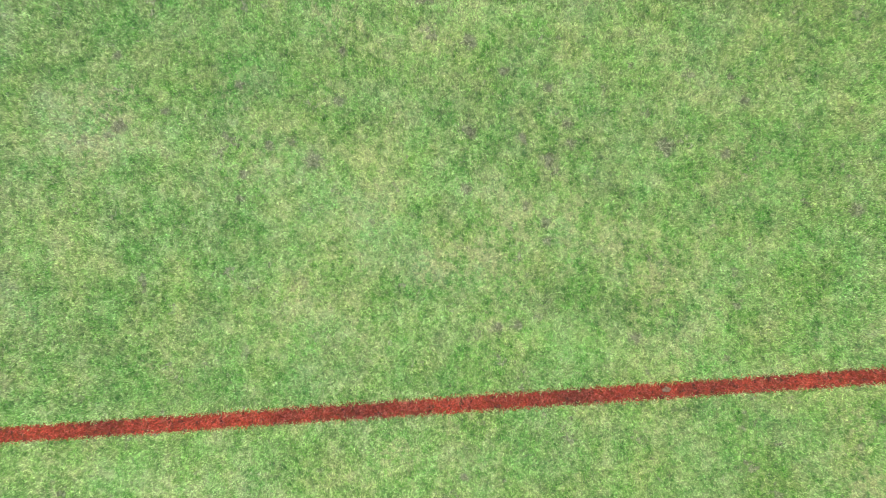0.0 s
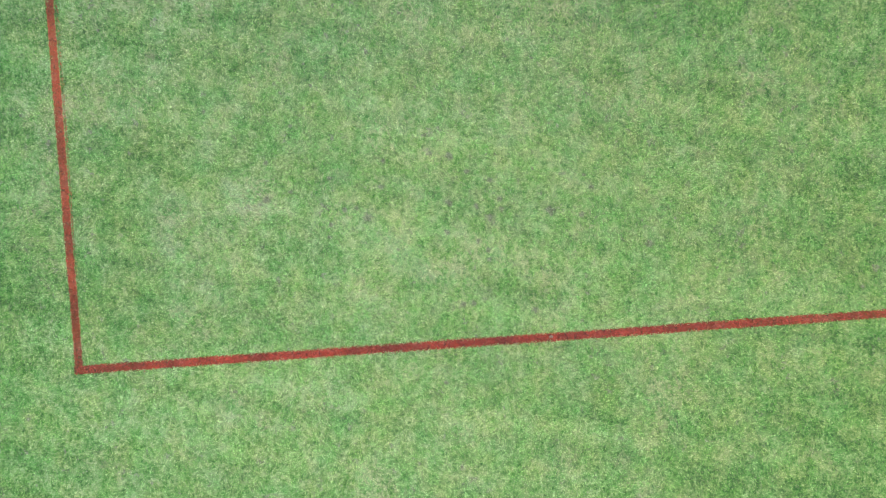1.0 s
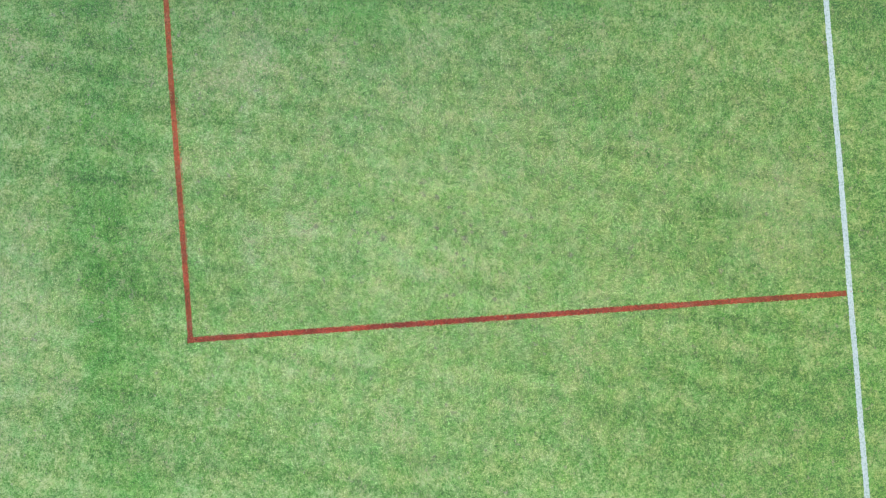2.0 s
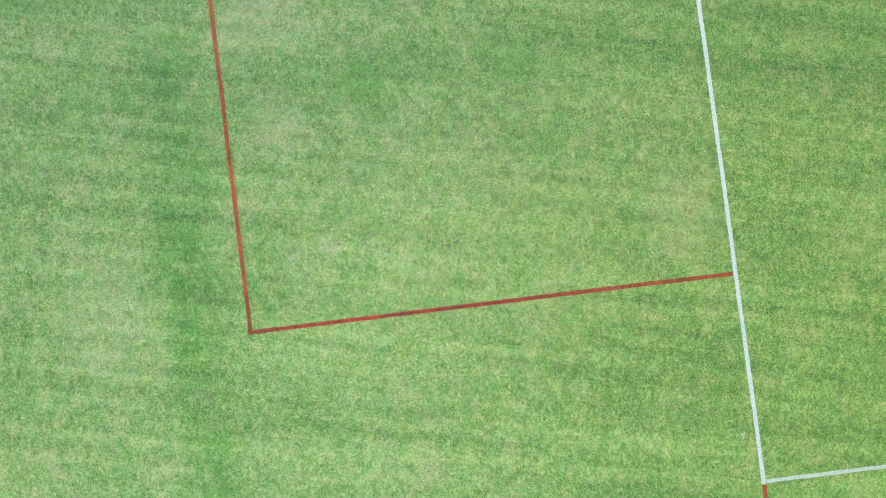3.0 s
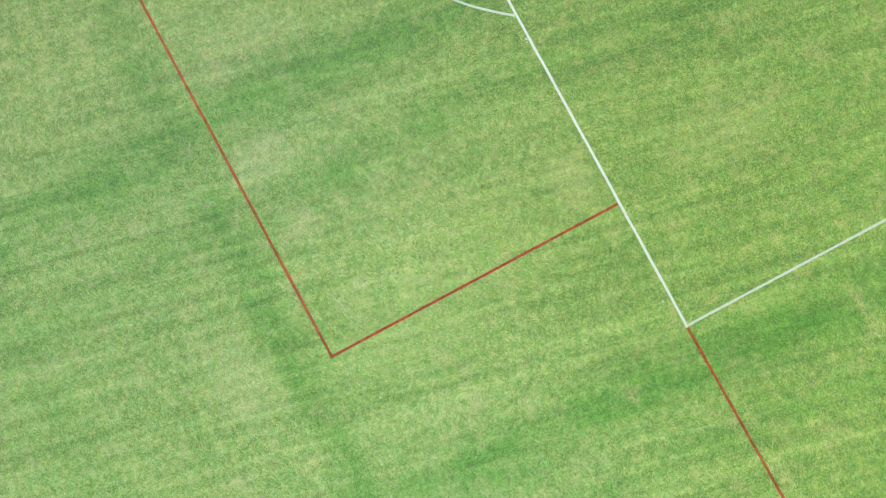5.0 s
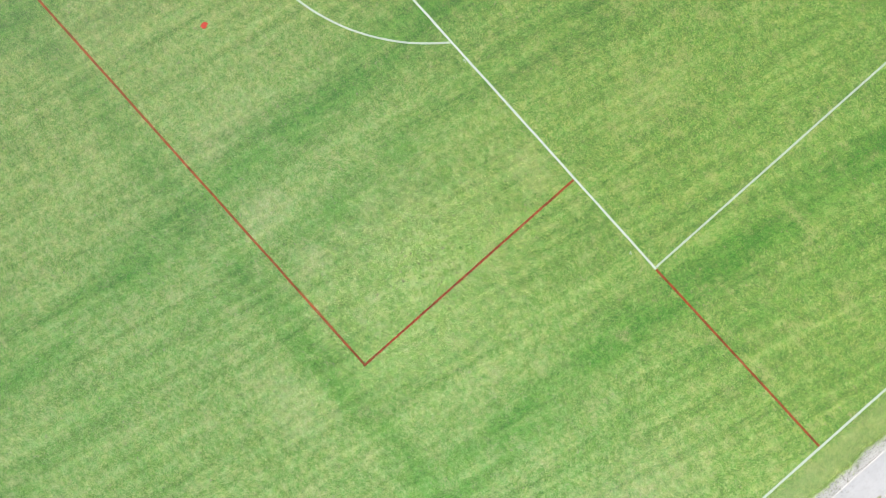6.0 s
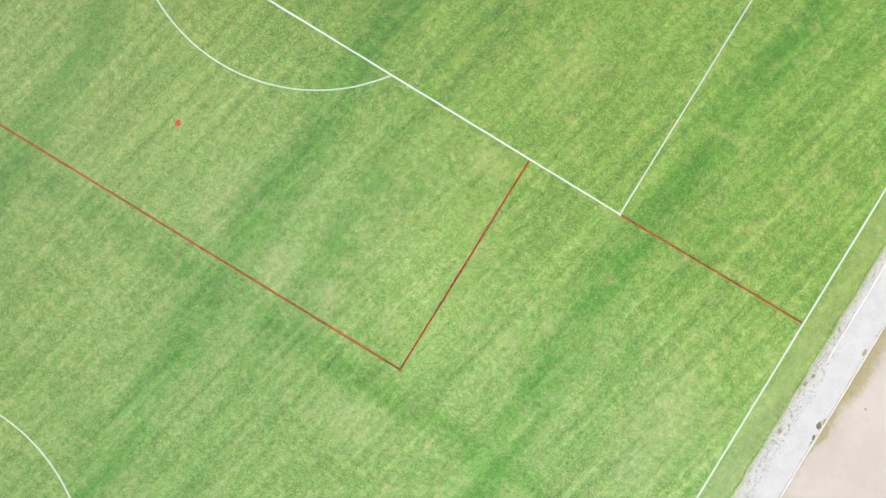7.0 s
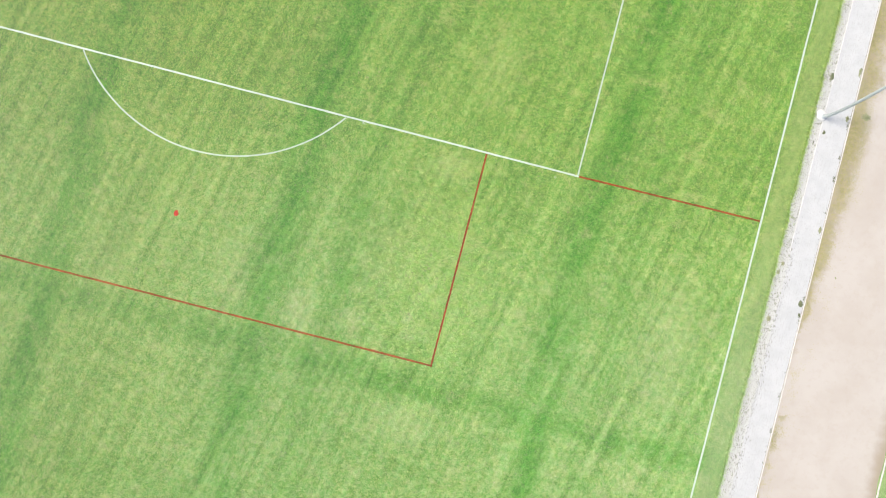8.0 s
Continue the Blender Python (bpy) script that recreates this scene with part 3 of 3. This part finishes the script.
# ---- gravel stones and weeds ----
def gravel_stones(count, seed):
    rng = random.Random(seed)
    verts, faces = [], []
    for _ in range(count):
        y = rng.uniform(-22, 18)
        x = VERGE_X + 0.08 + abs(rng.gauss(0.0, 0.26)) + 0.13 * noise.noise((y * 1.1, 1, 0)) + 0.08 * noise.noise((y * 4, 5, 0))
        if x > PATH_X - 0.06 and (y > -1 or rng.random() < 0.5):
            x = rng.uniform(VERGE_X + 0.05, PATH_X - 0.06)
        r = rng.uniform(0.010, 0.030)
        b = len(verts)
        for dx, dy, dz in ((1, 0, 0.2), (0, 1, 0.1), (-1, 0, 0.25), (0, -1, 0.15), (0, 0, 1), (0, 0, -0.4)):
            verts.append((x + r * dx * rng.uniform(0.7, 1.3), y + r * dy * rng.uniform(0.7, 1.3), 0.014 + r * 0.6 * dz * rng.uniform(0.7, 1.3)))
        for i in range(4):
            faces += [(b + i, b + (i + 1) % 4, b + 4), (b + (i + 1) % 4, b + i, b + 5)]
    return tagged(mesh_object("gravel_stones", verts, faces, STONE), "loose white and grey gravel stones along the path", "gravel", kind="stuff")


gravel_stones(16000, 5)


def weed(x, y, z, sx, sy, high, mat, label, seed):
    """A low cushion of leaves: one jagged mound with tips that stick out and up."""
    rng = random.Random(seed)
    bm = bmesh.new()
    rings, sides = 5, 26
    grid = []
    for i in range(rings):
        row = []
        for k in range(sides):
            a = 2 * math.pi * (k + rng.uniform(-0.3, 0.3)) / sides
            r = (1 - i / rings) * rng.uniform(0.5, 1.3)
            up = high * (1 - (1 - i / rings) ** 2) * rng.uniform(0.4, 1.4) if i else 0.0
            row.append(bm.verts.new((sx * 2 * r * math.cos(a), sy * 2 * r * math.sin(a), up)))
        grid.append(row)
    for lower, upper in zip(grid, grid[1:]):
        for k in range(sides):
            j = (k + 1) % sides
            bm.faces.new((lower[k], lower[j], upper[j], upper[k]))
    bm.faces.new(grid[-1])
    me = bpy.data.meshes.new("weed")
    bm.to_mesh(me)
    bm.free()
    me.materials.append(mat)
    ob = new("weed", me)
    ob.location = (x, y, z)
    return tagged(ob, label, "weed", group="weeds beside the path")


weed(33.02, -3.58, 0.015, 0.07, 0.10, 0.06, DARK_WEED, "dark green weed growing through the concrete path", 1)
weed(33.02, 6.48, 0.015, 0.05, 0.08, 0.05, WEED, "small grey-green weed on the concrete path", 2)
weed(32.02, 5.48, 0.015, 0.035, 0.06, 0.06, DARK_WEED, "dark weed on the path below the pole", 3)
weed(33.97, 6.80, 0.016, 0.14, 0.09, 0.06, WEED, "low green weed cushion on the sand", 4)
weed(31.72, 8.45, 0.012, 0.06, 0.12, 0.05, DARK_WEED, "dark weed in the gravel verge", 5)
weed(33.08, 9.05, 0.015, 0.04, 0.12, 0.04, WEED, "narrow weed along the kerb", 6)
weed(33.06, 0.44, 0.015, 0.04, 0.10, 0.04, WEED, "narrow weed along the kerb", 8)
weed(33.09, -4.15, 0.015, 0.035, 0.06, 0.04, DARK_WEED, "small dark weed along the kerb", 9)
weed(31.62, -1.76, 0.012, 0.045, 0.07, 0.05, WEED, "grey-green weed in the gravel verge", 10)
weed(31.50, -2.25, 0.012, 0.05, 0.07, 0.05, WEED, "grey-green weed in the gravel verge", 11)
weed(31.60, -4.75, 0.012, 0.06, 0.09, 0.05, WEED, "low green weed cushion in the gravel verge", 12)
weed(34.45, -1.8, 0.016, 0.025, 0.03, 0.03, WEED, "small weed alone on the sand", 13)


clod = weed(15.13, -6.12, 0.005, 0.012, 0.015, 0.014, CLOD, "small pale clod of dry earth on the red line", 7)
clod.name, clod["category"], clod["group"] = "earth_clod", "clod", ""


def weed_fringe(seed):
    """Low dry growth on the sand along the kerb, dense and thin by turns."""
    rng = np.random.default_rng(seed)
    y = rng.uniform(-20, 20, 110000)
    x = PATH_END + 0.11 + np.abs(rng.normal(0, 0.5, 110000))
    dens = np.array([noise.noise((a * 1.1, b * 0.45, 8)) + 0.55 * noise.noise((a * 3, b * 3, 2)) for a, b in zip(x, y)])
    keep = dens + rng.normal(0, 0.28, 110000) > 0.26 - 0.42 * np.clip((y + 2) / 3, -0.3, 1) + 0.34 * (x - PATH_END - 0.3)
    roots = np.stack([x[keep], y[keep]], 1)
    ob = blades("weed_fringe", roots, 0.06, 0.014, DRY_WEED, rng, label="dry yellow-green weeds on the sand along the kerb")
    ob.location.z = 0.014
    return tagged(ob, category="weeds")


weed_fringe(12)


def verge_grass(seed):
    rng = np.random.default_rng(seed)
    y = rng.uniform(-24, 20, 36000)
    edge = np.array([0.13 * noise.noise((b * 1.1, 1, 0)) + 0.10 * noise.noise((b * 6.0, 2, 5)) for b in y])
    x = VERGE_X + 0.03 + edge + rng.normal(0.0, 0.06, 36000) + np.where(rng.random(36000) < 0.12, rng.uniform(0.0, 0.25, 36000), 0.0)
    x = np.minimum(x, PATH_X - 0.05)
    ob = blades("verge_grass", np.stack([x, y], 1), 0.07, 0.010, BLADE, rng, label="grass creeping into the gravel verge")
    ob.location.z = 0.008
    return tagged(ob, category="grass")


verge_grass(14)


def verge_weeds(seed):
    """Small dark tufts among the gravel stones, in clumps."""
    rng = np.random.default_rng(seed)
    y = rng.uniform(-24, 20, 60000)
    x = VERGE_X + 0.05 + rng.normal(0.25, 0.22, 60000)
    dens = np.array([noise.noise((a * 6.5, b * 5.0, 4)) + 0.4 * noise.noise((a * 1.2, b * 0.7, 9)) for a, b in zip(x, y)])
    keep = (dens > 0.36) & (x > VERGE_X + 0.02) & (x < PATH_X + np.where(y > -1, -0.06, 0.3))
    ob = blades("verge_weeds", np.stack([x[keep], y[keep]], 1), 0.045, 0.012, DARK_WEED, rng, label="dark grey-green tufts of weed among the gravel")
    ob.location.z = 0.012
    return tagged(ob, category="weeds")


verge_weeds(16)


def kerb_weeds(seed):
    """Low growth in the joint along the kerb, in short runs."""
    rng = np.random.default_rng(seed)
    y = rng.uniform(-24, 20, 30000)
    x = PATH_END - 0.02 - np.abs(rng.normal(0, 0.05, 30000))
    dens = np.array([noise.noise((b * 1.7, 3, 4)) + 0.6 * noise.noise((b * 7.0, 5, 9)) for b in y])
    keep = dens + rng.normal(0, 0.1, 30000) > 0.36
    ob = blades("kerb_weeds", np.stack([x[keep], y[keep]], 1), 0.04, 0.011, DARK_WEED, rng, label="dark weeds in the joint between path and kerb")
    ob.location.z = 0.014
    return tagged(ob, category="weeds")


kerb_weeds(18)


# ---- grass blades of the lawn, dense where the drone starts, thinning outwards ----
def lawn_blades(count, seed):
    rng = np.random.default_rng(seed)
    p = np.stack([14.1 + 1.8 * rng.normal(size=count), -7.45 + 2.9 * rng.normal(size=count)], 1)
    fray = rng.normal(0, 0.09, count)
    on_side = (np.abs(p[:, 0] - BOX_X) < RED_W * (0.46 + fray)) & (p[:, 1] > BOX_Y - 0.05)
    on_front = (np.abs(p[:, 1] - BOX_Y) < RED_W * 0.5) & (p[:, 0] < BOX_X + 0.05)
    on_white = (np.abs(p[:, 1]) < WHITE_W * 0.6)
    painted = p[on_side | on_front]
    # few blades grow on the bare spots
    thin = np.zeros(count, bool)
    for bx, by, radius in BARE:
        far = np.hypot(p[:, 0] - bx, p[:, 1] - by) / radius
        thin |= far + rng.normal(0, 0.25, count) < 0.85
    thin &= rng.random(count) < 0.6
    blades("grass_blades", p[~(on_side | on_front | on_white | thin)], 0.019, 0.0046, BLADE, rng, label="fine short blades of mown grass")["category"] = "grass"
    return painted, rng


painted, rng = lawn_blades(1100000, 3)
near_side = painted[np.abs(painted[:, 0] - BOX_X) < RED_W]
near_front = painted[np.abs(painted[:, 0] - BOX_X) >= RED_W]
blades("painted_grass", near_side, 0.023, 0.0055, RED_BLADE, rng, red_side, "grass blades coated in red paint")
blades("painted_grass", near_front, 0.023, 0.0055, RED_BLADE, rng, red_front, "grass blades coated in red paint")
